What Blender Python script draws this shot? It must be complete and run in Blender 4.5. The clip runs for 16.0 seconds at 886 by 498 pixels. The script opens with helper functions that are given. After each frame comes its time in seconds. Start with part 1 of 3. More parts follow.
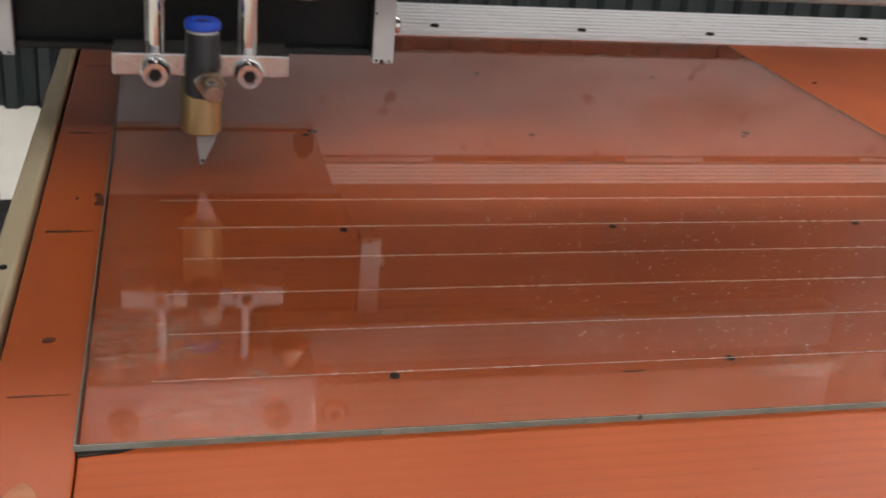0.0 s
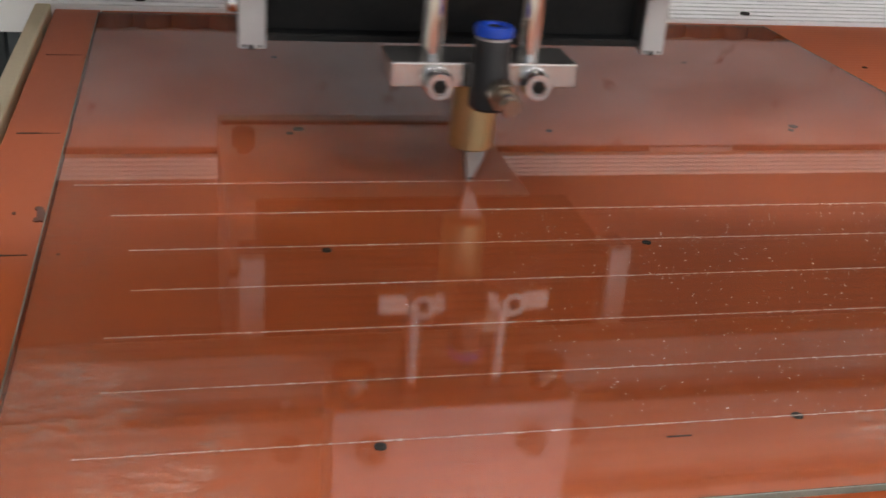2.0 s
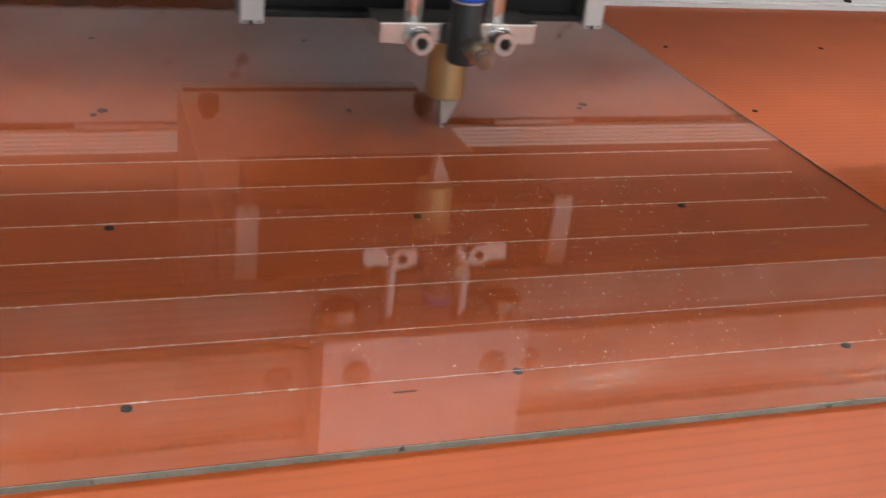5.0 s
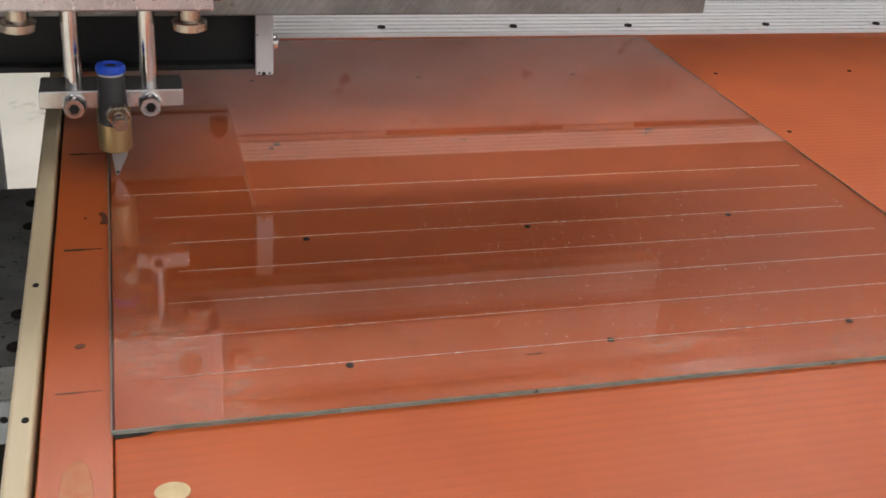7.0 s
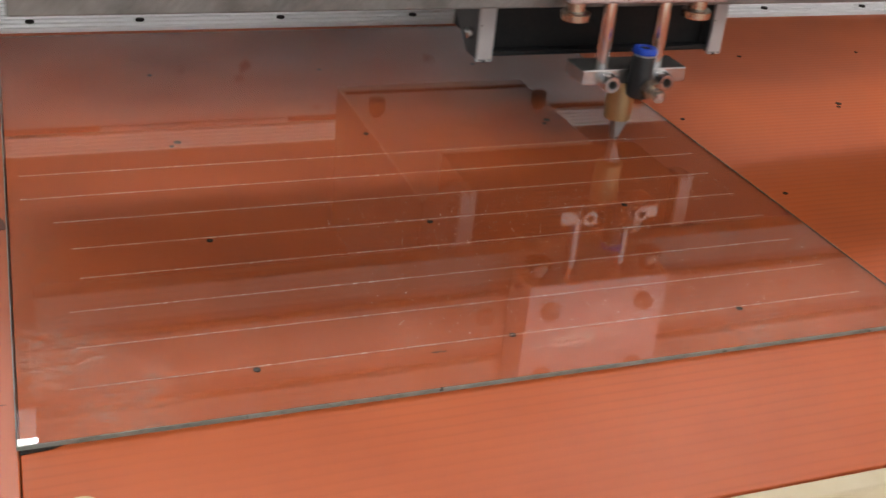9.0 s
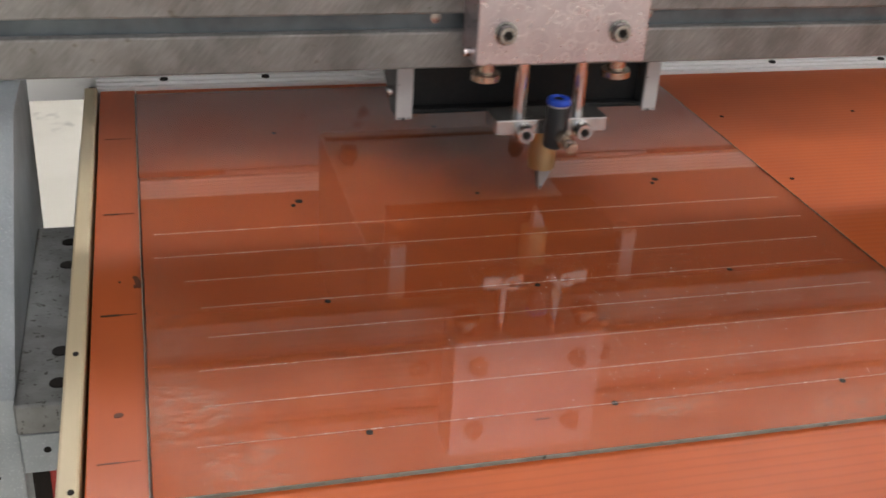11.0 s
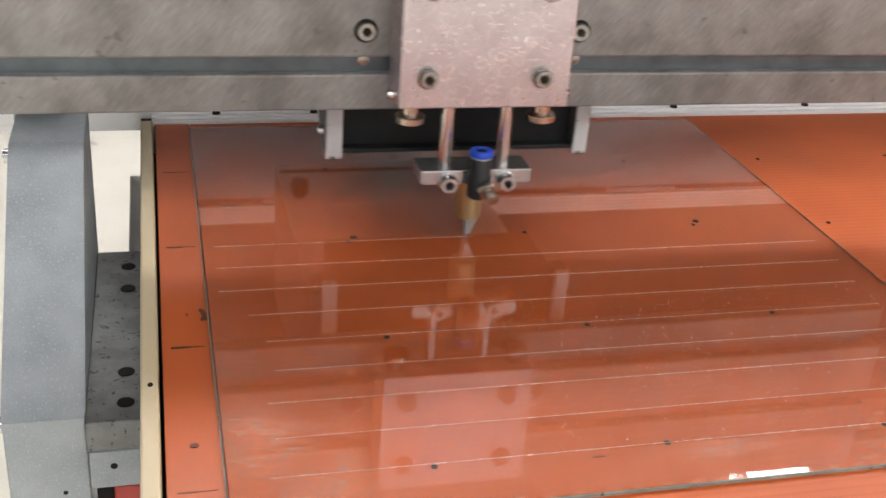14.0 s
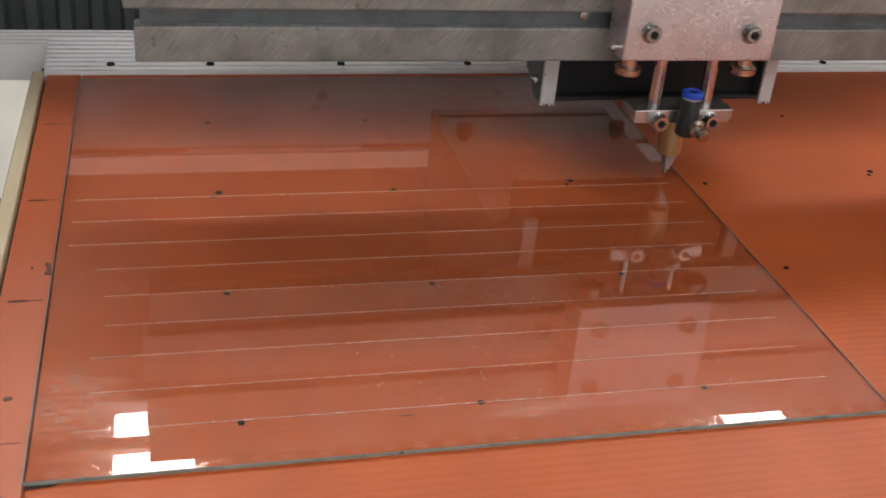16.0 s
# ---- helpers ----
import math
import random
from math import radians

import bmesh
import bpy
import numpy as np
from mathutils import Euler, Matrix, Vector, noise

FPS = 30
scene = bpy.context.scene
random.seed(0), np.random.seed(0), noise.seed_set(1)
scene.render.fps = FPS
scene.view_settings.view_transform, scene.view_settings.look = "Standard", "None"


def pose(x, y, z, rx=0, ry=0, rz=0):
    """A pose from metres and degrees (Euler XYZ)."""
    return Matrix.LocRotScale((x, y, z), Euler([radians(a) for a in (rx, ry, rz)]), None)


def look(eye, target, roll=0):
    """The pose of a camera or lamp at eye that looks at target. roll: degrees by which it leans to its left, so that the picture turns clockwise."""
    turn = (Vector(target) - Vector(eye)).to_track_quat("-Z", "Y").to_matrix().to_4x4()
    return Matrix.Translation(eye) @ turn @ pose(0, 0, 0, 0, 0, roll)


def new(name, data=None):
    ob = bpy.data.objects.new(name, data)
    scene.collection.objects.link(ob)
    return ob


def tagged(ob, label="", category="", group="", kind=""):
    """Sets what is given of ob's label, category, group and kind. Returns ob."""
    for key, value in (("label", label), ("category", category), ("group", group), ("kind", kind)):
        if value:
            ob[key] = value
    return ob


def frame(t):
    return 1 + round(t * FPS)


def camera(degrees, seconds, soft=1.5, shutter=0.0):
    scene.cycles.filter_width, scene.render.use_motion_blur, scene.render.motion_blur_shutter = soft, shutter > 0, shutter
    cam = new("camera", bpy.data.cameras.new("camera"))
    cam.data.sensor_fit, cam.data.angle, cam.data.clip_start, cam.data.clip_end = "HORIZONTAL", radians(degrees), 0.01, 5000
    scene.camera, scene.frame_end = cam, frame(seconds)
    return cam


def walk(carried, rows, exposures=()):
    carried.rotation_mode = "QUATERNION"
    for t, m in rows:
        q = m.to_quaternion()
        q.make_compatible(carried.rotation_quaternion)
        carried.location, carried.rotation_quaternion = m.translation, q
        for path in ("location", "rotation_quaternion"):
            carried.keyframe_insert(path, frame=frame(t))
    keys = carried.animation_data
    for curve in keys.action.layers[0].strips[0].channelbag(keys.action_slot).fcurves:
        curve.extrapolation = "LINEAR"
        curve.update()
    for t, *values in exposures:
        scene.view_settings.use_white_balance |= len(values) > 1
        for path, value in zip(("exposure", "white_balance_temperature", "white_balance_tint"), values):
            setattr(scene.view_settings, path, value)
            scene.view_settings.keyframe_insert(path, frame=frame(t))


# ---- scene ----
cam = camera(43, 16.0, soft=1.6, shutter=0.4)
PATH = [
    (0, (-0.0572, -0.3559, 0.1555), (0.1757, 0.5284, -0.2493), 5.15),
    (0.5, (-0.0526, -0.3327, 0.1475), (0.1477, 0.5435, -0.2908), 5.50),
    (1, (-0.0424, -0.3211, 0.1427), (0.1488, 0.5535, -0.3029), 4.97),
    (1.5, (-0.0490, -0.3141, 0.1401), (0.1730, 0.5603, -0.2913), 5.59),
    (2, (-0.0387, -0.2970, 0.1416), (0.1803, 0.5836, -0.2785), 4.56),
    (2.5, (-0.0264, -0.2945, 0.1427), (0.2366, 0.5678, -0.2899), 5.50),
    (3, (-0.0141, -0.2998, 0.1426), (0.3032, 0.5442, -0.2897), 5.94),
    (3.5, (-0.0058, -0.3086, 0.1540), (0.3244, 0.5237, -0.2913), 6.34),
    (4, (-0.0064, -0.3180, 0.1510), (0.3337, 0.5173, -0.2811), 6.58),
    (4.5, (-0.0028, -0.3280, 0.1532), (0.3203, 0.5152, -0.2765), 6.17),
    (5, (-0.0081, -0.3289, 0.1578), (0.2967, 0.5169, -0.2801), 6.20),
    (7.5, (-0.0743, -0.4358, 0.2242), (0.1841, 0.4158, -0.2319), 4.28),
    (8, (-0.0684, -0.4297, 0.2241), (0.2288, 0.4099, -0.2307), 4.43),
    (8.5, (-0.0658, -0.4268, 0.2257), (0.2622, 0.3974, -0.2360), 4.85),
    (9, (-0.0689, -0.4264, 0.2310), (0.2690, 0.3892, -0.2388), 5.63),
    (11.5, (-0.0739, -0.4358, 0.2652), (0.1459, 0.4256, -0.1928), 3.20),
    (12, (-0.0827, -0.4330, 0.2712), (0.1262, 0.4317, -0.1856), 3.10),
    (12.5, (-0.0949, -0.4318, 0.2711), (0.1216, 0.4352, -0.1778), 3.48),
    (13, (-0.0892, -0.4390, 0.2757), (0.1236, 0.4274, -0.1761), 3.25),
    (13.5, (-0.0908, -0.4428, 0.2769), (0.1281, 0.4223, -0.1744), 3.61),
    (14, (-0.0977, -0.4427, 0.2723), (0.1404, 0.4214, -0.1711), 4.41),
    (14.5, (-0.0906, -0.4417, 0.2750), (0.1524, 0.4180, -0.1743), 4.54),
    (15, (-0.0835, -0.4396, 0.2744), (0.1770, 0.4155, -0.1738), 4.66),
    (15.5, (-0.0743, -0.4356, 0.2687), (0.2159, 0.4016, -0.1949), 4.88),
    (16, (-0.0225, -0.4618, 0.2861), (0.2082, 0.3809, -0.2003), 5.20),
]
EXPOSURES = [(0, 0.1), (1.5, 0.12), (2.5, 0.38), (3, 0.4), (4.5, 0.32), (5, 0.36), (7.5, 0.15), (9, 0.17), (11.5, 0.16), (12.5, 0.1), (13.5, 0.2), (14, 0.6), (14.5, 0.25), (15, 0.25), (16, 0.12)]
walk(cam, [(t, look(eye, target, roll)) for t, eye, target, roll in PATH], EXPOSURES)

# ---- light ----
world = bpy.data.worlds.new("sky")
scene.world = world
world.use_nodes = True
wn = world.node_tree.nodes
sky = wn.new("ShaderNodeTexSky")
sky.sky_type = "NISHITA"
sky.sun_disc = False
sky.sun_elevation = radians(48)
sky.sun_rotation = radians(150)
sky.air_density, sky.dust_density = 1.0, 4.0
wn["Background"].inputs[1].default_value = 0.05
world.node_tree.links.new(sky.outputs[0], wn["Background"].inputs[0])

sun_data = bpy.data.lights.new("sun", "SUN")
sun_data.energy, sun_data.angle, sun_data.color = 2.5, radians(3), (1.0, 0.95, 0.88)
sun = new("sun", sun_data)
sun.matrix_world = look((2, -4, 5), (0, 0, 0))


def daylight(name, size_x, size_y, power, m):
    data = bpy.data.lights.new(name, "AREA")
    data.shape, data.size, data.size_y, data.energy = "RECTANGLE", size_x, size_y, power
    data.color = (0.99, 0.97, 0.97)
    ob = new(name, data)
    ob.matrix_world = m
    return ob


# daylight of the hall's open front, behind the camera
daylight("daylight_front", 4.5, 2.4, 9, look((0.8, -2.9, 1.2), (0.4, 0.2, 0.7)))
# added fill lamp from the right; the east wall has no windows
daylight("side_fill", 3.0, 1.5, 3, look((4.6, -0.6, 1.1), (0.2, 0.2, 0.8)))


# ---- materials ----
def mat(name, color, rough=0.5, metal=0.0, second=None, scale=60.0, bump=0.0, bump_scale=None, stretch=(1, 1, 1),
        rough_var=0.1, spots=None, spot_scale=300.0, spot_cut=0.7):
    """A surface with a two-scale tint, uneven gloss, fine relief and specks."""
    m = bpy.data.materials.new(name)
    m.use_nodes = True
    nt = m.node_tree
    n, l = nt.nodes, nt.links
    b = n["Principled BSDF"]
    b.inputs["Metallic"].default_value = metal
    tc = n.new("ShaderNodeTexCoord")
    mp = n.new("ShaderNodeMapping")
    mp.inputs["Scale"].default_value = stretch
    l.new(tc.outputs["Object"], mp.inputs[0])
    big = n.new("ShaderNodeTexNoise")
    big.inputs["Scale"].default_value, big.inputs["Detail"].default_value = scale, 6
    l.new(mp.outputs[0], big.inputs["Vector"])
    fine = n.new("ShaderNodeTexNoise")
    fine.inputs["Scale"].default_value, fine.inputs["Detail"].default_value = bump_scale or scale * 12, 4
    l.new(mp.outputs[0], fine.inputs["Vector"])
    mix = n.new("ShaderNodeMix")
    mix.data_type = "RGBA"
    ramp = n.new("ShaderNodeMapRange")
    ramp.inputs[1].default_value, ramp.inputs[2].default_value = 0.35, 0.68
    l.new(big.outputs[0], ramp.inputs[0])
    l.new(ramp.outputs[0], mix.inputs[0])
    mix.inputs[6].default_value = (*color, 1)
    mix.inputs[7].default_value = (*(second or [c * 0.85 for c in color]), 1)
    out = mix.outputs[2]
    if spots:
        sp = n.new("ShaderNodeTexNoise")
        sp.inputs["Scale"].default_value, sp.inputs["Detail"].default_value = spot_scale, 3
        l.new(tc.outputs["Object"], sp.inputs["Vector"])
        r2 = n.new("ShaderNodeMapRange")
        r2.inputs[1].default_value, r2.inputs[2].default_value = spot_cut, spot_cut + 0.06
        l.new(sp.outputs[0], r2.inputs[0])
        m2 = n.new("ShaderNodeMix")
        m2.data_type = "RGBA"
        l.new(r2.outputs[0], m2.inputs[0])
        l.new(out, m2.inputs[6])
        m2.inputs[7].default_value = (*spots, 1)
        out = m2.outputs[2]
    l.new(out, b.inputs["Base Color"])
    rr = n.new("ShaderNodeMapRange")
    rr.inputs[3].default_value, rr.inputs[4].default_value = max(0.02, rough - rough_var), min(1, rough + rough_var)
    l.new(fine.outputs[0], rr.inputs[0])
    l.new(rr.outputs[0], b.inputs["Roughness"])
    if bump:
        bp = n.new("ShaderNodeBump")
        bp.inputs["Strength"].default_value, bp.inputs["Distance"].default_value = bump, 0.0004
        l.new(fine.outputs[0], bp.inputs["Height"])
        l.new(bp.outputs[0], b.inputs["Normal"])
    return m


def board_material():
    """Orange-red laminate with faint milling waves across the bed."""
    m = mat("orange_laminate", (0.56, 0.118, 0.028), 0.38, 0, (0.485, 0.098, 0.024), 14, 0.0, 420, (1, 1, 1), 0.012)
    n, l = m.node_tree.nodes, m.node_tree.links
    tc = n.new("ShaderNodeTexCoord")
    wave = n.new("ShaderNodeTexWave")
    wave.wave_type, wave.bands_direction = "BANDS", "Y"
    wave.inputs["Scale"].default_value = 66.0
    wave.inputs["Distortion"].default_value = 0.8
    wave.inputs["Detail"].default_value = 1.0
    wave.inputs["Detail Scale"].default_value = 0.6
    l.new(tc.outputs["Object"], wave.inputs["Vector"])
    bp = n.new("ShaderNodeBump")
    bp.inputs["Strength"].default_value, bp.inputs["Distance"].default_value = 0.11, 0.0004
    l.new(wave.outputs[0], bp.inputs["Height"])
    l.new(bp.outputs[0], n["Principled BSDF"].inputs["Normal"])
    b = n["Principled BSDF"]
    b.inputs["Specular IOR Level"].default_value = 0.2
    # milled grooves: thin darker lines, uneven from place to place
    patch = n.new("ShaderNodeTexNoise")
    patch.inputs["Scale"].default_value, patch.inputs["Detail"].default_value = 9, 3
    l.new(tc.outputs["Object"], patch.inputs["Vector"])
    depth = n.new("ShaderNodeMapRange")
    depth.inputs[1].default_value, depth.inputs[2].default_value = 0.35, 0.62
    depth.inputs[3].default_value, depth.inputs[4].default_value = 0.02, 0.12
    l.new(patch.outputs[0], depth.inputs[0])
    line = n.new("ShaderNodeMath")
    line.operation = "POWER"
    line.inputs[1].default_value = 5.0
    l.new(wave.outputs[0], line.inputs[0])
    cut = n.new("ShaderNodeMath")
    cut.operation = "MULTIPLY"
    l.new(line.outputs[0], cut.inputs[0])
    l.new(depth.outputs[0], cut.inputs[1])
    keep = n.new("ShaderNodeMath")
    keep.operation = "SUBTRACT"
    keep.inputs[0].default_value = 1.04
    l.new(cut.outputs[0], keep.inputs[1])
    tone = n.new("ShaderNodeVectorMath")
    tone.operation = "SCALE"
    l.new(b.inputs["Base Color"].links[0].from_socket, tone.inputs[0])
    l.new(keep.outputs[0], tone.inputs["Scale"])
    l.new(tone.outputs[0], b.inputs["Base Color"])
    return m


def glass_material():
    m = bpy.data.materials.new("float_glass")
    m.use_nodes = True
    n, l = m.node_tree.nodes, m.node_tree.links
    b = n["Principled BSDF"]
    b.inputs["Base Color"].default_value = (0.86, 0.87, 0.865, 1)
    b.inputs["Roughness"].default_value = 0.0
    b.inputs["IOR"].default_value = 1.52
    b.inputs["Transmission Weight"].default_value = 1.0
    # wiped dust: streaky
    tc = n.new("ShaderNodeTexCoord")
    mp = n.new("ShaderNodeMapping")
    mp.inputs["Scale"].default_value = (1, 3.2, 1)
    mp.inputs["Rotation"].default_value = (0, 0, radians(18))
    l.new(tc.outputs["Object"], mp.inputs[0])
    a = n.new("ShaderNodeTexNoise")
    a.inputs["Scale"].default_value, a.inputs["Detail"].default_value, a.inputs["Roughness"].default_value = 150, 12, 0.86
    l.new(mp.outputs[0], a.inputs["Vector"])
    ra = n.new("ShaderNodeMapRange")
    ra.inputs[1].default_value, ra.inputs[2].default_value = 0.49, 0.64
    l.new(a.outputs[0], ra.inputs[0])
    # patches (centre, reach, strength) where hands wiped and handled the sheet
    total = None
    for centre, turn, squash, reach, strength in (((-0.067, -0.076), 8, 1.0, 0.034, 0.52), ((-0.047, -0.112), -20, 1.1, 0.030, 0.40), ((-0.034, -0.094), 60, 1.6, 0.012, 0.42),
                                                  ((0.121, -0.106), 3, 3.2, 0.028, 0.55), ((0.20, -0.118), 5, 2.0, 0.040, 0.28), ((-0.072, 0.0), 90, 4.0, 0.075, 0.14)):
        place = n.new("ShaderNodeMapping")
        place.vector_type = "TEXTURE"
        place.inputs["Location"].default_value = (*centre, 0.002)
        place.inputs["Rotation"].default_value = (0, 0, radians(turn))
        place.inputs["Scale"].default_value = (reach, reach / squash, 1)
        l.new(tc.outputs["Object"], place.inputs[0])
        far = n.new("ShaderNodeVectorMath")
        far.operation = "LENGTH"
        l.new(place.outputs[0], far.inputs[0])
        fall = n.new("ShaderNodeMapRange")
        fall.interpolation_type = "SMOOTHSTEP"
        fall.inputs[1].default_value, fall.inputs[2].default_value = 0.15, 1.0
        fall.inputs[3].default_value, fall.inputs[4].default_value = strength, 0.0
        l.new(far.outputs["Value"], fall.inputs[0])
        if total is None:
            total = fall.outputs[0]
        else:
            add = n.new("ShaderNodeMath")
            add.operation = "MAXIMUM"
            l.new(total, add.inputs[0])
            l.new(fall.outputs[0], add.inputs[1])
            total = add.outputs[0]
    mul = n.new("ShaderNodeMath")
    mul.operation = "MULTIPLY"
    l.new(ra.outputs[0], mul.inputs[0])
    l.new(total, mul.inputs[1])
    dust = n.new("ShaderNodeBsdfDiffuse")
    dust.inputs[0].default_value = (0.85, 0.60, 0.47, 1)
    mix = n.new("ShaderNodeMixShader")
    haze = n.new("ShaderNodeMath")
    haze.operation = "ADD"
    haze.inputs[1].default_value = 0.002
    l.new(mul.outputs[0], haze.inputs[0])
    l.new(haze.outputs[0], mix.inputs[0])
    l.new(b.outputs[0], mix.inputs[1])
    l.new(dust.outputs[0], mix.inputs[2])
    l.new(mix.outputs[0], n["Material Output"].inputs[0])
    return m


def glow(name, color, strength):
    m = bpy.data.materials.new(name)
    m.use_nodes = True
    b = m.node_tree.nodes["Principled BSDF"]
    b.inputs["Base Color"].default_value = (*color, 1)
    b.inputs["Emission Color"].default_value = (*color, 1)
    b.inputs["Emission Strength"].default_value = strength
    return m


M_BOARD = board_material()
M_STRIP = mat("orange_laminate_strip", (0.56, 0.118, 0.028), 0.36, 0, (0.47, 0.096, 0.024), 18, 0.2, 420, (1, 0.3, 1), 0.02)
M_GLASS = glass_material()
M_EDGE = mat("ground_glass_edge", (0.20, 0.25, 0.21), 0.3, 0, (0.34, 0.38, 0.33), 90, 0.6, 900, spots=(0.04, 0.06, 0.05), spot_scale=160, spot_cut=0.64)
M_BEAM = mat("dull_cast_aluminium", (0.33, 0.32, 0.31), 0.48, 0.35, (0.185, 0.176, 0.166), 34, 0.6, 300, (1, 1, 1), 0.12, (0.17, 0.15, 0.13), 120, 0.68)


def brushed(m, angle, amount):
    """Diagonal brush marks over a material's colour."""
    n, l = m.node_tree.nodes, m.node_tree.links
    b = n["Principled BSDF"]
    tc = n.new("ShaderNodeTexCoord")
    turn = n.new("ShaderNodeMapping")
    turn.inputs["Rotation"].default_value = (0, radians(angle), 0)
    l.new(tc.outputs["Object"], turn.inputs[0])
    mp = n.new("ShaderNodeMapping")
    mp.inputs["Scale"].default_value = (1, 1, 14)
    l.new(turn.outputs[0], mp.inputs[0])
    no = n.new("ShaderNodeTexNoise")
    no.inputs["Scale"].default_value, no.inputs["Detail"].default_value = 95, 5
    l.new(mp.outputs[0], no.inputs["Vector"])
    r = n.new("ShaderNodeMapRange")
    r.inputs[1].default_value, r.inputs[2].default_value = 0.35, 0.65
    r.inputs[3].default_value, r.inputs[4].default_value = 1 - amount, 1 + amount
    l.new(no.outputs[0], r.inputs[0])
    mu = n.new("ShaderNodeVectorMath")
    mu.operation = "SCALE"
    l.new(b.inputs["Base Color"].links[0].from_socket, mu.inputs[0])
    l.new(r.outputs[0], mu.inputs["Scale"])
    l.new(mu.outputs[0], b.inputs["Base Color"])


brushed(M_BEAM, 50, 0.16)
M_GROOVE = mat("grey_steel_groove", (0.15, 0.18, 0.20), 0.38, 0.5, (0.10, 0.12, 0.135), 70, 0.4, 500)
M_PLATE = mat("scraped_aluminium", (0.60, 0.53, 0.55), 0.3, 0.75, (0.50, 0.43, 0.455), 55, 0.25, 500)


def swirls(m):
    """Ring-shaped scraper marks on the block."""
    n, l = m.node_tree.nodes, m.node_tree.links
    tc = n.new("ShaderNodeTexCoord")
    b = n["Principled BSDF"]
    last = b.inputs["Base Color"].links[0].from_socket
    for k, sc in enumerate((58.0, 52.0, 63.0, 49.0)):
        mp = n.new("ShaderNodeMapping")
        mp.inputs["Location"].default_value = (k * 0.0137, 0, k * 0.0091)
        mp.inputs["Scale"].default_value = (1, 0.02, 1)
        l.new(tc.outputs["Object"], mp.inputs[0])
        v = n.new("ShaderNodeTexVoronoi")
        v.inputs["Scale"].default_value = sc
        l.new(mp.outputs[0], v.inputs["Vector"])
        d = n.new("ShaderNodeMath")
        d.operation = "COMPARE"
        d.inputs[1].default_value, d.inputs[2].default_value = 0.36, 0.014
        l.new(v.outputs["Distance"], d.inputs[0])
        no = n.new("ShaderNodeTexNoise")
        no.inputs["Scale"].default_value = 110 + 30 * k
        l.new(tc.outputs["Object"], no.inputs["Vector"])
        r = n.new("ShaderNodeMapRange")
        r.inputs[1].default_value, r.inputs[2].default_value, r.inputs[4].default_value = 0.38, 0.60, 0.27
        l.new(no.outputs[0], r.inputs[0])
        mu = n.new("ShaderNodeMath")
        mu.operation = "MULTIPLY"
        l.new(d.outputs[0], mu.inputs[0])
        l.new(r.outputs[0], mu.inputs[1])
        mx = n.new("ShaderNodeMix")
        mx.data_type = "RGBA"
        l.new(mu.outputs[0], mx.inputs[0])
        l.new(last, mx.inputs[6])
        mx.inputs[7].default_value = (0.92, 0.88, 0.87, 1)
        last = mx.outputs[2]
    l.new(last, b.inputs["Base Color"])


swirls(M_PLATE)
M_CHROME = mat("polished_steel", (0.72, 0.71, 0.70), 0.13, 1.0, (0.60, 0.59, 0.58), 90, 0.0, rough_var=0.05)
M_SCREW = mat("blackened_steel", (0.40, 0.39, 0.38), 0.24, 1.0, (0.28, 0.27, 0.26), 200, 0.1, 900)
M_BAR = mat("bright_steel", (0.66, 0.64, 0.62), 0.2, 0.9, (0.55, 0.52, 0.50), 90, 0.15, 600)
M_BRASS = mat("brass", (0.56, 0.43, 0.23), 0.36, 0.9, (0.50, 0.37, 0.16), 50, 0.0, 600, rough_var=0.04)
M_NICKEL = mat("nickel_plate", (0.62, 0.54, 0.45), 0.22, 1.0, (0.50, 0.43, 0.36), 90, 0.0)
M_CARBIDE = mat("grey_carbide", (0.42, 0.41, 0.40), 0.35, 0.7, (0.34, 0.33, 0.32), 150)
M_BLUE = mat("blue_plastic", (0.01, 0.07, 0.55), 0.35, 0, (0.01, 0.06, 0.48), 80)
M_BLACK = mat("black_plastic", (0.018, 0.018, 0.02), 0.4, 0, (0.025, 0.025, 0.027), 60, 0.2)
M_BLACKM = mat("black_painted_steel", (0.007, 0.008, 0.009), 0.7, 0, (0.011, 0.011, 0.011), 40, 0.3, spots=(0.04, 0.034, 0.025), spot_scale=90, spot_cut=0.72)
M_ARM = mat("silver_painted_steel", (0.60, 0.60, 0.60), 0.45, 0.2, (0.50, 0.50, 0.51), 60, 0.4, spots=(0.12, 0.11, 0.10), spot_scale=200, spot_cut=0.7)
M_LEG = mat("grey_hammer_paint", (0.40, 0.44, 0.465), 0.5, 0.2, (0.32, 0.355, 0.38), 45, 0.9, 700, spots=(0.46, 0.50, 0.52), spot_scale=900, spot_cut=0.6)
M_FOOT = mat("worn_steel_plate", (0.26, 0.27, 0.27), 0.5, 0.4, (0.17, 0.17, 0.17), 60, 0.7, 500, spots=(0.07, 0.065, 0.06), spot_scale=320, spot_cut=0.62)
M_RAIL = mat("cream_edging", (0.62, 0.50, 0.30), 0.5, 0, (0.70, 0.60, 0.42), 30, 0.3, 300, (1, 0.15, 1), spots=(0.2, 0.15, 0.09), spot_scale=70, spot_cut=0.75)
M_ALU = mat("extruded_aluminium", (0.94, 0.94, 0.94), 0.3, 0.0, (0.91, 0.91, 0.92), 30, 0.05, 300, (0.2, 1, 1))
M_REAR = mat("smeared_metal", (0.42, 0.40, 0.405), 0.5, 0.1, (0.19, 0.18, 0.185), 22, 0.2, 200, (0.35, 1, 1), 0.1, (0.10, 0.09, 0.085), 30, 0.64)
M_STRIPALU = mat("dull_ribbed_aluminium", (0.78, 0.76, 0.75), 0.45, 0.2, (0.66, 0.64, 0.63), 20, 0.1, 200)
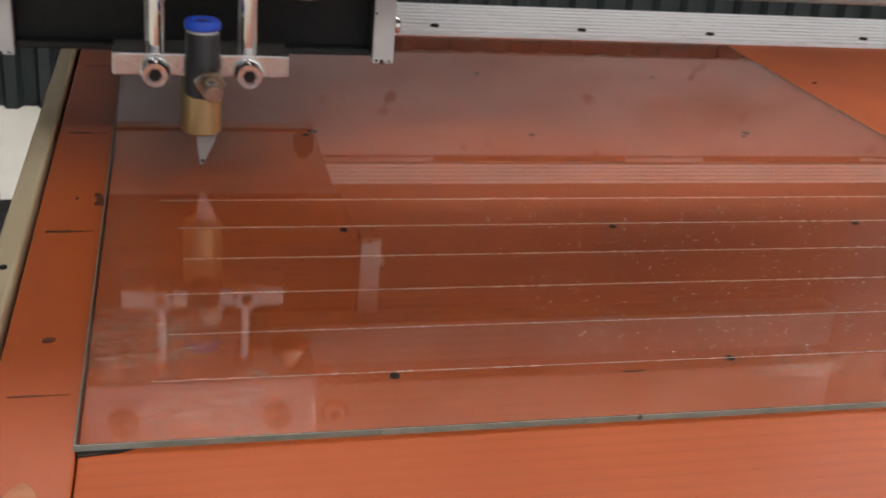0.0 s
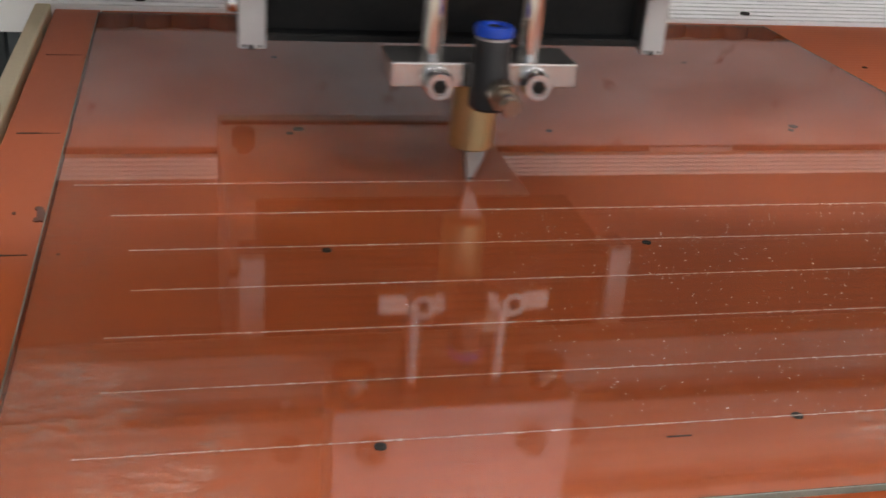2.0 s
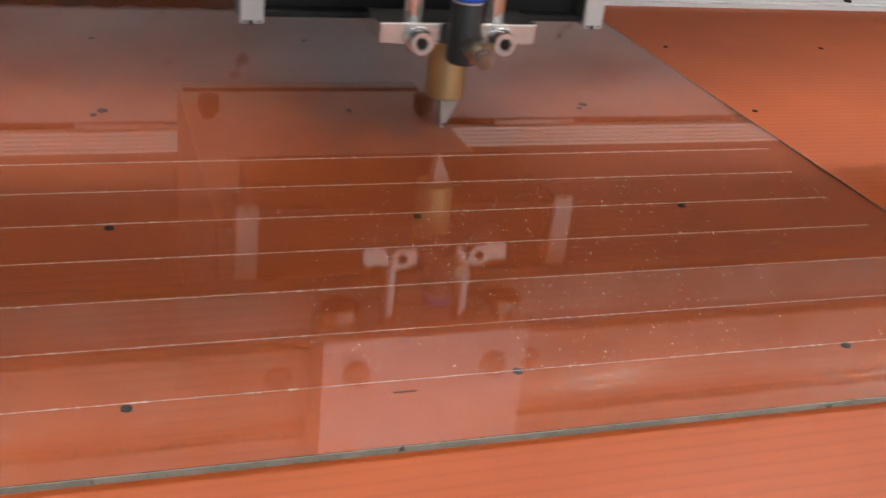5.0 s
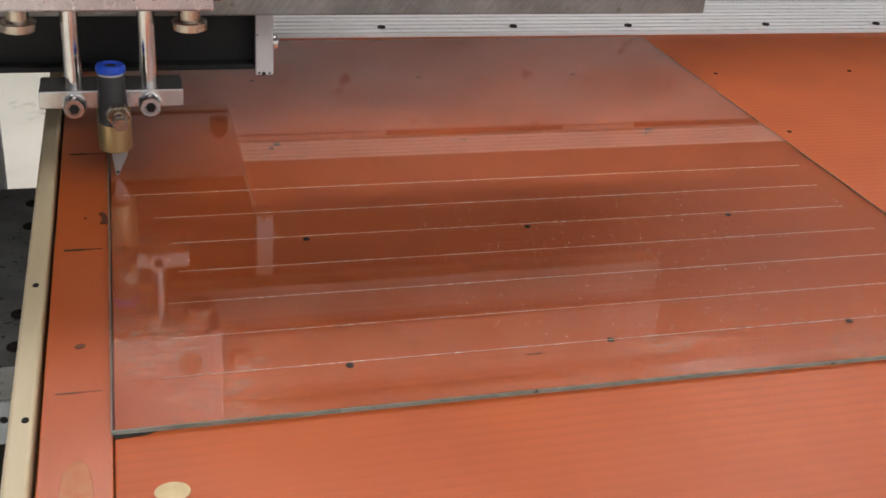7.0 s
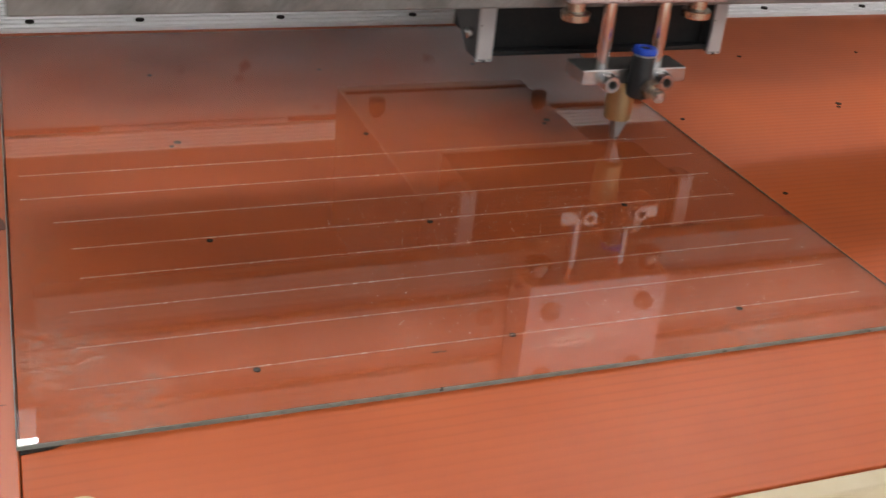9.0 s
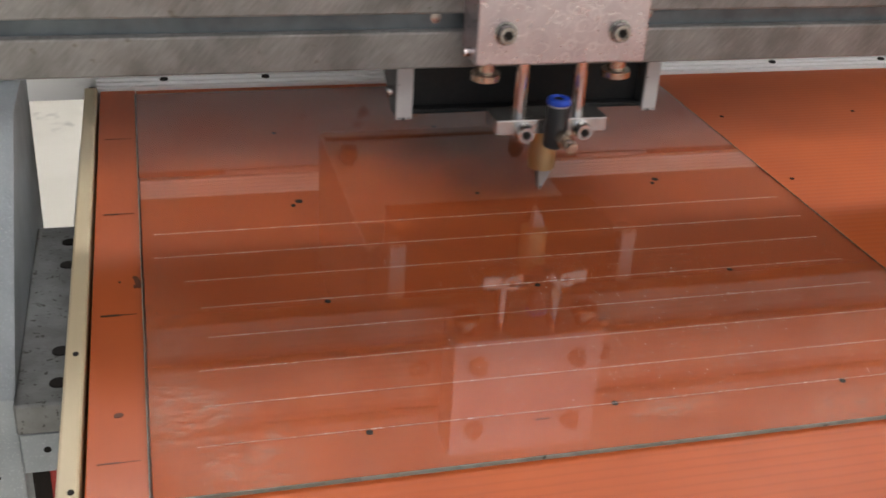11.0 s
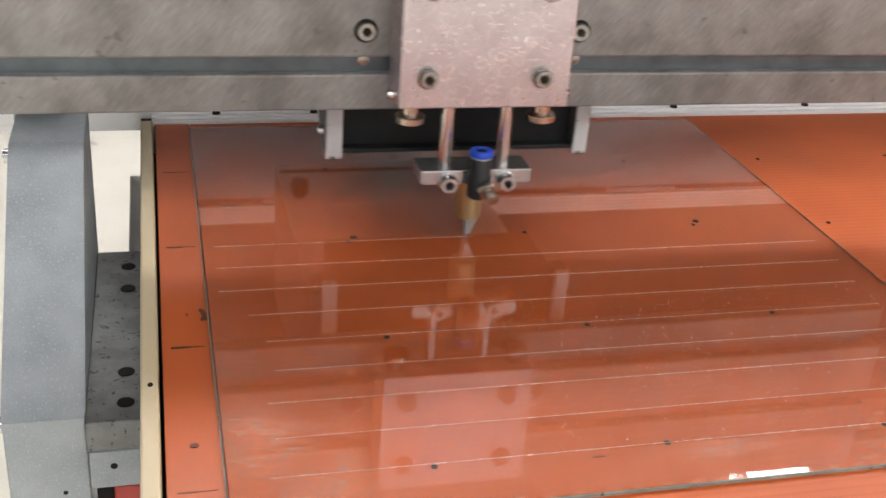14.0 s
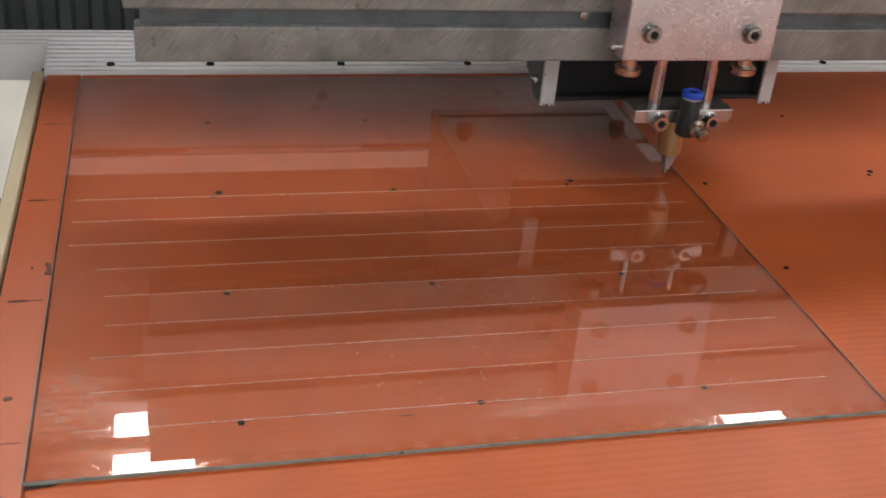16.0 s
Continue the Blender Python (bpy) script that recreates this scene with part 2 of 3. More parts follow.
M_SIDE = mat("darkened_grey_steel", (0.15, 0.15, 0.15), 0.55, 0.3, (0.10, 0.10, 0.10), 40, 0.3, 400)
M_UNDER = mat("pale_milled_aluminium", (0.52, 0.52, 0.53), 0.42, 0.2, (0.38, 0.38, 0.39), 30, 0.2, 300)
M_RUBBER = mat("brown_rubber", (0.10, 0.075, 0.065), 0.6, 0, (0.07, 0.052, 0.045), 120)
# near-black stands in for shade in holes, slots and openings; also dark chips
M_DARK = mat("near_black", (0.012, 0.008, 0.006), 0.9)
M_INK = mat("black_marker", (0.02, 0.015, 0.012), 0.7, 0, (0.05, 0.03, 0.02), 300)
M_STAIN = mat("grey_stain", (0.20, 0.06, 0.03), 0.6, 0, (0.12, 0.05, 0.03), 250)
M_PALE = mat("worn_patch", (0.56, 0.27, 0.14), 0.6, 0, (0.56, 0.15, 0.05), 160)
M_CREAM = mat("cream_plug", (0.72, 0.55, 0.28), 0.45, 0, (0.62, 0.46, 0.22), 160)
M_SCORE = mat("scored_glass_chips", (0.92, 0.88, 0.85), 0.25, 0, (0.60, 0.42, 0.34), 500)
M_RED = mat("red_plastic", (0.45, 0.03, 0.02), 0.4, 0, (0.35, 0.025, 0.02), 90)
M_FLOOR = mat("pale_concrete", (0.78, 0.75, 0.67), 0.6, 0, (0.68, 0.65, 0.57), 3, 0.3, 60, spots=(0.33, 0.31, 0.27), spot_scale=5, spot_cut=0.68)
M_FOLD = mat("black_fabric", (0.010, 0.014, 0.016), 0.65, 0, (0.016, 0.020, 0.022), 12)
M_WALL = mat("dark_ribbed_sheet", (0.022, 0.03, 0.034), 0.6, 0, (0.014, 0.02, 0.023), 3)
M_GREYWALL = mat("grey_plaster", (0.20, 0.19, 0.185), 0.8, 0, (0.14, 0.13, 0.13), 1.6)
M_WHITEWALL = mat("white_wall_paint", (0.75, 0.73, 0.70), 0.7, 0, (0.66, 0.64, 0.61), 2)
M_PURLIN = mat("brown_primer", (0.20, 0.15, 0.12), 0.6, 0, (0.15, 0.11, 0.09), 6)
M_FOIL = mat("quilted_foil", (0.95, 0.90, 0.88), 0.2, 0.85, (0.92, 0.85, 0.83), 3, 0)
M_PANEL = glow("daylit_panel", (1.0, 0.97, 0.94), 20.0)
# glow of the added, unseen panel rows, set by how they light the bed
M_FILL_OVER = glow("overhead_fill_panel", (0.99, 0.97, 0.97), 9.5)
M_FILL_FRONT = glow("front_fill_panel", (0.99, 0.97, 0.97), 7.5)


# ---- mesh helpers ----
def box(bm, x0, x1, y0, y1, z0, z1, bevel=0.0, seg=1):
    made = bmesh.ops.create_cube(bm, size=1)
    bmesh.ops.transform(bm, verts=made["verts"], matrix=Matrix.Translation(((x0 + x1) / 2, (y0 + y1) / 2, (z0 + z1) / 2)) @ Matrix.Diagonal((x1 - x0, y1 - y0, z1 - z0, 1)))
    if bevel:
        edges = list({e for v in made["verts"] for e in v.link_edges})
        bmesh.ops.bevel(bm, geom=edges, offset=bevel, segments=seg, affect="EDGES", profile=0.5)
    return bm


def turned(bm, profile, seg=32, m=Matrix()):
    """A lathe: profile of (radius, height), closed at both ends, about z, then placed by m."""
    rings = []
    for r, z in profile:
        rings.append([bm.verts.new(m @ Vector((r * math.cos(2 * math.pi * k / seg), r * math.sin(2 * math.pi * k / seg), z))) for k in range(seg)])
    for a, b in zip(rings, rings[1:]):
        for k in range(seg):
            f = bm.faces.new((a[k], a[(k + 1) % seg], b[(k + 1) % seg], b[k]))
            f.smooth = True
    bm.faces.new(list(reversed(rings[0])))
    bm.faces.new(rings[-1])
    return bm


def prism(bm, outline, x0, x1, axis="x", bevel=0.0):
    """An outline in the plane across the axis, drawn out from x0 to x1."""
    def at(u, v, w):
        return {"x": (w, u, v), "y": (u, w, v), "z": (u, v, w)}[axis]
    a = [bm.verts.new(at(u, v, x0)) for u, v in outline]
    b = [bm.verts.new(at(u, v, x1)) for u, v in outline]
    fs = [bm.faces.new(a), bm.faces.new(list(reversed(b)))]
    for k in range(len(a)):
        fs.append(bm.faces.new((a[k], b[k], b[(k + 1) % len(a)], a[(k + 1) % len(a)])))
    bmesh.ops.recalc_face_normals(bm, faces=fs)
    if bevel:
        bmesh.ops.bevel(bm, geom=list({e for f in fs for e in f.edges}), offset=bevel, segments=2, affect="EDGES")
    return bm


def part(name, bm, material, parent=None, label="", sharp=40):
    me = bpy.data.meshes.new(name)
    bmesh.ops.recalc_face_normals(bm, faces=bm.faces)
    bm.to_mesh(me)
    bm.free()
    me.materials.append(material)
    ob = new(name, me)
    if parent:
        ob.parent = parent
    if label:
        tagged(ob, label)
    if any(p.use_smooth for p in me.polygons):
        me.set_sharp_from_angle(angle=radians(sharp))
    return ob


def thing(name, bm, material, label, category, group="", kind=""):
    return tagged(part(name, bm, material), label, category, group, kind)


def empty(name, label, category, group=""):
    return tagged(new(name), label, category, group)


FACE_FRONT = pose(0, 0, 0, 90)  # turns a lathe's z towards the camera side (-y)


def cap_screw(parent, x, y, z, r=0.005, h=0.006, washer=1.25, material=M_SCREW):
    """A socket head screw facing -y, with its hexagon recess."""
    m = Matrix.Translation((x, y, z)) @ FACE_FRONT
    bm = bmesh.new()
    turned(bm, [(r * washer, 0), (r * washer, 0.0008), (r * 1.02, 0.0009), (r, 0.001), (r, h - 0.0006), (r * 0.9, h), (r * 0.62, h), (r * 0.58, h - 0.0004)], 28, m)
    head = part("cap_screw", bm, material, parent, "steel socket head screw")
    bm = bmesh.new()
    turned(bm, [(r * 0.5, h - 0.0006), (r * 0.5, h + 0.00005)], 6, m)
    part("socket", bm, M_DARK, head, "dark hexagon recess")
    return head


# ---- structure ----
BED_X0, BED_X1, BED_Y0, BED_Y1 = -0.1018, 0.95, -0.200, 0.2885
FLOOR_Z = -0.85
rnd0 = random.Random(11)


def slab(name, x0, x1, y0, y1, z0, z1, material, label, bevel=0.0):
    bm = bmesh.new()
    box(bm, x0, x1, y0, y1, z0, z1, bevel)
    return thing(name, bm, material, label, name.split("_")[0], "", "structure")


slab("floor", -60, 60, -60, 60, FLOOR_Z - 0.1, FLOOR_Z, M_FLOOR, "pale stained concrete hall floor")
WALL_Y = 2.82
CEIL = 2.25

# dark ribbed wall behind the machine, grey wall above it
bm = bmesh.new()
outline = []
for k in range(90):
    x = -3.2 + k * 0.09
    outline += [(x, WALL_Y), (x + 0.03, WALL_Y), (x + 0.042, WALL_Y + 0.03), (x + 0.078, WALL_Y + 0.03)]
outline += [(4.9, WALL_Y), (4.9, WALL_Y + 0.12), (-3.2, WALL_Y + 0.12)]
prism(bm, outline, FLOOR_Z, 0.9, "z")
thing("wall_north", bm, M_WALL, "dark ribbed sheet wall at the far end", "wall", "", "structure")
slab("wall_upper", -3.2, 4.9, WALL_Y, WALL_Y + 0.12, 0.9, CEIL, M_GREYWALL, "grey plastered wall above the dark sheets")
slab("wall_west", -3.32, -3.2, -3, WALL_Y + 0.12, FLOOR_Z, CEIL, M_GREYWALL, "grey plastered side wall")
# east wall is out of view, made white to bounce light into the hall
slab("wall_east", 4.9, 5.02, -3, WALL_Y + 0.12, FLOOR_Z, CEIL, M_WHITEWALL, "unseen side wall, white to bounce light")
slab("ceiling_frame", -3.32, 5.02, -3, WALL_Y + 0.12, CEIL + 0.05, CEIL + 0.1, M_GREYWALL, "grey roof sheet above the foil")

# ceiling: quilted foil with openings for daylit roof panels
PANELS = ((1.93, 2.15, 2.12, 2.56), (1.93, 2.15, 2.64, 2.72), (-0.25, 0.01, 2.12, 2.56), (-0.25, 0.01, 2.64, 2.78))
# two more rows, out of view, added only as fill light for the bed
OVER_FILL = ((-1.6, -0.4, 1.5, 2.0), (-0.3, 1.2, 1.5, 2.0), (1.3, 2.8, 1.5, 2.0))
FRONT_FILL = ((-1.1, -0.5, -2.2, -1.2), (0.5, 1.1, -2.2, -1.2), (2.0, 2.8, -2.2, -1.2))
for y0, y1 in ((2.567, 2.632), (0.9, 0.96), (-2.5, -2.44)):
    slab("purlin", -3.2, 4.9, y0, y1, CEIL - 0.075, CEIL - 0.036, M_PURLIN, "dull brown steel roof purlin", 0.002)
bm = bmesh.new()
grid = {}


def foil(x0, x1, y0, y1, step):
    nx, ny = round((x1 - x0) / step), round((y1 - y0) / step)
    for i in range(nx):
        for j in range(ny):
            x, y = x0 + i * step, y0 + j * step
            if any(a < x + step / 2 < b and c < y + step / 2 < d for a, b, c, d in PANELS):
                continue
            vs = []
            for u, v in ((x, y), (x + step, y), (x + step, y + step), (x, y + step)):
                key = (round(u, 4), round(v, 4))
                if key not in grid:
                    p, q = (u * 0.8 + v) / 0.09 * math.pi, (u * 0.8 - v) / 0.09 * math.pi
                    flat = any(a - 0.015 < u < b + 0.015 and c - 0.015 < v < d + 0.015 for a, b, c, d in PANELS)
                    puff = 0.0 if flat else abs(math.sin(p)) * abs(math.sin(q))
                    lump = 0.0 if flat else noise.noise((u * 4, v * 4, 0.3)) * 0.008
                    grid[key] = bm.verts.new((u, v, CEIL - 0.022 * puff - lump))
                vs.append(grid[key])
            f = bm.faces.new(vs)
            f.smooth = True


foil(-2.02, 3.98, 2.02, 2.82, 0.01)
thing("ceiling", bm, M_FOIL, "crinkled quilted foil lining under the roof", "ceiling", "", "structure")
# unseen lining around the foil, kept dark grey to cut overhead bounce
bm = bmesh.new()
for x0, x1, y0, y1 in ((-3.32, 5.02, -3.0, -2.2), (-3.32, -1.1, -2.2, -1.2), (-0.5, 0.5, -2.2, -1.2), (1.1, 2.0, -2.2, -1.2), (2.8, 5.02, -2.2, -1.2), (-3.32, 5.02, -1.2, 1.5), (-3.32, 5.02, 2.0, 2.02), (-3.32, -1.6, 1.5, 2.0), (-0.4, -0.3, 1.5, 2.0), (1.2, 1.3, 1.5, 2.0), (2.8, 5.02, 1.5, 2.0),
                       (-3.32, -2.02, 2.02, 2.82), (3.98, 5.02, 2.02, 2.82)):
    bm.faces.new([bm.verts.new((u, v, CEIL)) for u, v in ((x0, y0), (x1, y0), (x1, y1), (x0, y1))])
thing("ceiling_sheet", bm, M_GREYWALL, "unseen roof lining, dark to cut overhead light", "ceiling", "", "structure")
for x0, x1, y0, y1 in PANELS + OVER_FILL + FRONT_FILL:
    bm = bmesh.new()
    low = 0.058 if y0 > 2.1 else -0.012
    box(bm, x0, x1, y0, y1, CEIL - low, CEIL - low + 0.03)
    thing("roof_panel", bm, M_PANEL if y0 > 2 else M_FILL_OVER if y0 > 0 else M_FILL_FRONT, "glowing roof panel; forward rows added to light the bed", "skylight", "", "structure")

# ---- the machine bed ----
slab("table_frame", -0.112, 0.95, -0.211, 0.39, -0.09, -0.021, M_BLACKM, "black painted steel frame under the bed")
bed = empty("cutting_bed", "orange-red laminate cutting bed with drilled air holes", "machine bed")


def bed_board(name, x0, x1, y0, y1, z1, label, material):
    bm = bmesh.new()
    box(bm, x0, x1, y0, y1, -0.02, z1, 0.0004)
    return part(name, bm, material, bed, label)


bed_board("board", -0.0795, BED_X1, BED_Y0, BED_Y1, 0.0, "orange-red laminate board with milling marks", M_BOARD)
bed_board("side_strip", BED_X0, -0.080, BED_Y0, BED_Y1, 0.0003, "narrow orange strip with pencil ticks", M_STRIP)


def dot(name, x, y, rx, ry, material, z=0.0002, parent=bed, turn=0.0, seg=20):
    """A thin disc laid on the bed: an air hole's mouth, a plug or a stain."""
    bm = bmesh.new()
    turned(bm, [(1, 0), (0.96, 1)], seg, Matrix.Translation((x, y, z - 0.0004)) @ pose(0, 0, 0, 0, 0, turn) @ Matrix.Diagonal((rx, ry, 0.0005, 1)))
    return part(name, bm, material, parent)


for j, y in ((-1, -0.1), (0, 0.0), (1, 0.102), (2, 0.202)):
    for i in range(9):
        dx, dy = {(0, 0): (0, -0.0017), (1, 0): (0, -0.0017), (2, 0): (0.0007, -0.0013), (3, 0): (-0.005, -0.0015), (1, -1): (0, 0.0018), (2, -1): (0.0023, 0.0004), (3, 1): (-0.006, -0.002), (2, 1): (0.0086, 0.0052), (4, 1): (0.0143, 0.0084), (0, 1): (0.0017, 0.0024)}.get((i, j), (0, 0))
        big = 0.0021 if i % 2 == 0 and j == 1 else 0.00145
        dot("air_hole", i * 0.0995 + dx, y + dy, big, big, M_DARK)
        if i % 2 == 0 and j == 1:
            dot("air_hole", i * 0.0995 + dx - 0.0036, y + dy - 0.0048, 0.0014, 0.0014, M_DARK)
dot("plug", -0.0635, -0.1565, 0.0054, 0.0045, M_CREAM)
dot("stain", -0.0906, -0.0725, 0.0019, 0.0014, M_STAIN, 0.0005, turn=20)
dot("stain", -0.0822, 0.030, 0.0013, 0.006, M_STAIN, 0.0005, turn=8)
dot("worn_patch", -0.0905, -0.154, 0.0050, 0.017, M_PALE, 0.0005)
for y, w, ink in ((0.0018, 0.00075, M_INK), (0.103, 0.0006, M_INK), (-0.101, 0.00035, M_STAIN), (0.205, 0.0004, M_STAIN)):
    bm = bmesh.new()
    prism(bm, [(-0.0980, y - w), (-0.0915, y - w * 1.2), (-0.0885, y - w * 0.5), (-0.0830, y - w * 0.35), (-0.0830, y + w * 0.1), (-0.0885, y + w * 0.3), (-0.0915, y + w), (-0.0980, y + w * 0.8)], 0.0002, 0.00045, "z")
    part("tick", bm, ink, bed, "pencil tick, smudged at one end")
for x, y, r in ((-0.0830, 0.026, 0.0011), (-0.0836, 0.0345, 0.0009), (-0.0900, 0.031, 0.0006)):
    dot("stain", x, y, r, r * 1.6, M_STAIN, 0.0005)
dot("stain", -0.0746, -0.0001, 0.0006, 0.0006, M_STAIN)
bm = bmesh.new()
prism(bm, [(-0.0795, -0.1262), (-0.0795, -0.1285), (-0.070, -0.1276), (-0.0665, -0.1262)], 0.0001, 0.0004, "z")
part("ink_mark", bm, M_INK, bed, "black marker stroke at the glass corner")

bm = bmesh.new()
box(bm, -0.1215, -0.1122, 0.213, 0.345, -0.12, -0.060, 0.0008)
thing("side_profile", bm, M_STRIPALU, "pale aluminium side profile of the bed frame", "trim", "", "structure")
# edging round the bed
bm = bmesh.new()
box(bm, -0.1112, -0.1035, -0.212, 0.289, -0.03, 0.003, 0.0012, 2)
edging = thing("edging", bm, M_RAIL, "cream edging along the side of the bed", "trim", "", "structure")
bm = bmesh.new()
box(bm, -0.1033, BED_X1, -0.212, -0.2035, -0.03, 0.003, 0.0012, 2)
thing("edging_front", bm, M_RAIL, "cream edging along the front of the bed", "trim", "", "structure")
for x, y in ((-0.107, -0.031), (-0.106, -0.118)):
    dot("nick", x, y, 0.0012, 0.0014, M_DARK, 0.0033, edging)

# ribbed aluminium profile behind the bed
def ribbed(name, x0, x1, y0, y1, z0, z1, ribs, rise=0.0):
    bm = bmesh.new()
    out = [(y0, z0)]
    w = (y1 - y0) / ribs
    for k in range(ribs):
        a = y0 + k * w
        h = z1 + rise * k / ribs
        out += [(a, h), (a + w * 0.55, h), (a + w * 0.62, h - 0.0014), (a + w * 0.93, h - 0.0014)]
    out += [(y1, z1 + rise), (y1, z0)]
    prism(bm, out, x0, x1, "x")
    return bm


bm = ribbed("rail", -0.104, BED_X1, 0.2900, 0.341, -0.03, 0.002, 8, 0.006)
profile = thing("profile_rail", bm, M_ALU, "bright ribbed aluminium profile behind the bed", "rail")
for x in (-0.061, 0.006, 0.098, 0.192, 0.279, 0.390, 0.485, 0.58):
    bm = bmesh.new()
    turned(bm, [(0.0028, 0), (0.0026, 0.0012), (0.001, 0.0013)], 12, Matrix.Translation((x, 0.3005, 0.0028)))
    part("bolt", bm, M_DARK, profile, "small dark bolt")
bm = ribbed("rail", -0.9, 1.2, 0.358, 0.39, -0.03, -0.003, 4)
thing("machine_rail", bm, M_ALU, "long pale aluminium rail of the machine frame", "rail")

# rear beam: dull face, slot painted near-black, bright ribbed strip, black bellows hanging below
rear = empty("rear_beam", "long rear beam with bright ribbed strip and black bellows", "beam")
RX0, RX1, RY = -0.75, 1.25, 0.50
bm = bmesh.new()
box(bm, RX0, RX1, RY, RY + 0.06, 0.068, 0.155, 0.001)
part("face", bm, M_REAR, rear, "smeared dull metal face")
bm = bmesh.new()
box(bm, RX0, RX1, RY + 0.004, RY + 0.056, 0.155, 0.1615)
part("slot", bm, M_DARK, rear, "slot filled near-black in place of its shade")
x = RX0
while x < RX1:
    n = rnd0.uniform(0.02, 0.3)
    bm = bmesh.new()
    box(bm, x, min(RX1, x + n), RY - 0.001, RY + 0.003, 0.1565, 0.1602)
    part("slot_cover", bm, M_REAR, rear, "grey cover strip in the slot")
    x += n + rnd0.uniform(0.06, 0.25)
bm = bmesh.new()
out = [(RY + 0.05, 0.1615)]
for k in range(5):
    z = 0.1615 + k * 0.0036
    out += [(RY - 0.004, z), (RY - 0.004, z + 0.0023), (RY - 0.001, z + 0.0025), (RY - 0.001, z + 0.0035)]
out += [(RY - 0.001, 0.1795), (RY + 0.05, 0.1795)]
prism(bm, out, RX0, RX1, "x")
part("ribbed_strip", bm, M_STRIPALU, rear, "bright ribbed aluminium strip")
bm = bmesh.new()
box(bm, RX0, RX1, RY + 0.004, RY + 0.05, 0.1796, 0.44)
part("cover", bm, M_BLACKM, rear, "black cover")
bm = bmesh.new()
out = []
n = int((RX1 - RX0) / 0.026)
for k in range(n):
    for j in range(6):
        u = j / 6
        out.append((RX0 + (k + u) * 0.026, RY + 0.007 - 0.006 * math.sin(math.pi * u) + 0.0015 * math.sin(k * 1.7)))
out += [(RX0 + n * 0.026, RY + 0.03), (RX0, RY + 0.03)]
prism(bm, out, -0.004, 0.0678, "z")
part("bellows", bm, M_FOLD, rear, "black folded bellows")
for x in (RX0 - 0.05, RX1):
    bm = bmesh.new()
    box(bm, x, x + 0.05, RY, RY + 0.06, FLOOR_Z, 0.44, 0.002)
    part("post", bm, M_LEG, rear, "grey steel post")

# ---- the glass ----
GX0, GX1, GY0, GY1, GT = -0.0805, 0.2795, -0.1265, 0.2765, 0.0021
bm = bmesh.new()
box(bm, GX0 + 0.0004, GX1 - 0.0004, GY0 + 0.0004, GY1 - 0.0004, 0.0004, GT)
sheet = thing("glass_sheet", bm, M_GLASS, "clear float glass sheet with scored lines lying on the bed", "glass")
sheet.visible_shadow = False
for x0, x1, y0, y1 in ((GX0, GX1, GY0, GY0 + 0.0004), (GX0, GX1, GY1 - 0.0004, GY1), (GX0, GX0 + 0.0004, GY0 + 0.0004, GY1 - 0.0004), (GX1 - 0.0004, GX1, GY0 + 0.0004, GY1 - 0.0004)):
    bm = bmesh.new()
    box(bm, x0, x1, y0, y1, 0.0003, GT - 0.0001, 0.0001)
    part("edge", bm, M_EDGE, sheet, "green cut edge with small chips")

rnd = random.Random(4)


def score_mesh(x0, x1, start_fade=0.05, width=0.00042):
    """Chips and flakes along one scored line about y = 0."""
    bm = bmesh.new()
    x = x0
    while x < x1:
        n = min(rnd.uniform(0.008, 0.02), x1 - x)
        w = rnd.uniform(0.00002, 0.00006)
        k = bmesh.ops.create_cube(bm, size=1)["verts"]
        bmesh.ops.transform(bm, verts=k, matrix=Matrix.Translation((x + n / 2, 0, -0.00002)) @ Matrix.Diagonal((n, w, 0.0001, 1)))
        x += n
    x = x0
    while x < x1:
        n = rnd.uniform(0.0005, 0.0026)
        fade = min(1.0, 0.25 + max(0.0, x - GX0) / 0.11)
        w = width * rnd.uniform(0.08, 0.50) * fade
        if rnd.random() < 0.2:
            w *= 2.2
        y = rnd.gauss(0, 0.00006)
        k = bmesh.ops.create_cube(bm, size=1)["verts"]
        bmesh.ops.transform(bm, verts=k, matrix=Matrix.Translation((x + n / 2, y, 0)) @ pose(0, 0, 0, 0, 0, rnd.uniform(-3, 3)) @ Matrix.Diagonal((n, w, 0.00012, 1)))
        x += n + (rnd.uniform(0, 0.0012) if rnd.random() < 0.6 else rnd.uniform(0.001, 0.004))
    return bm


STEP = 0.0247
for k in range(6):
    y = -0.0995 + k * STEP
    line = thing("score_line", score_mesh(-0.066 + rnd.uniform(0, 0.012), 0.262), M_SCORE, "fine white scored line with tiny chips on the glass", "score line", "lines scored across the glass")
    line.location = (0, y, GT + 0.0001)
# glass crumbs scattered near the far end of the older lines
bm = bmesh.new()
for k in range(900):
    x = min(0.262, 0.05 + abs(rnd.gauss(0.09, 0.06)))
    y = -0.10 + rnd.random() * 0.125
    s = rnd.uniform(0.0001, 0.0003)
    v = bmesh.ops.create_cube(bm, size=1)["verts"]
    bmesh.ops.transform(bm, verts=v, matrix=Matrix.Translation((x, y, GT + s * 0.2)) @ pose(0, 0, 0, rnd.uniform(0, 90), 0, rnd.uniform(0, 180)) @ Matrix.Diagonal((s * rnd.uniform(1, 2.6), s * 0.7, s * 0.5, 1)))
thing("glass_crumbs", bm, M_SCORE, "tiny glass crumbs scattered on the sheet", "crumbs", "", "stuff")
bm = bmesh.new()
box(bm, 0.0638, 0.0698, -0.1049, -0.1044, GT, GT + 0.0001)
thing("ink_dash", bm, M_INK, "short dark dash drawn on the glass", "mark")

# lines that the tool scores during the shot: short pieces that come up as it passes
PIECES = []
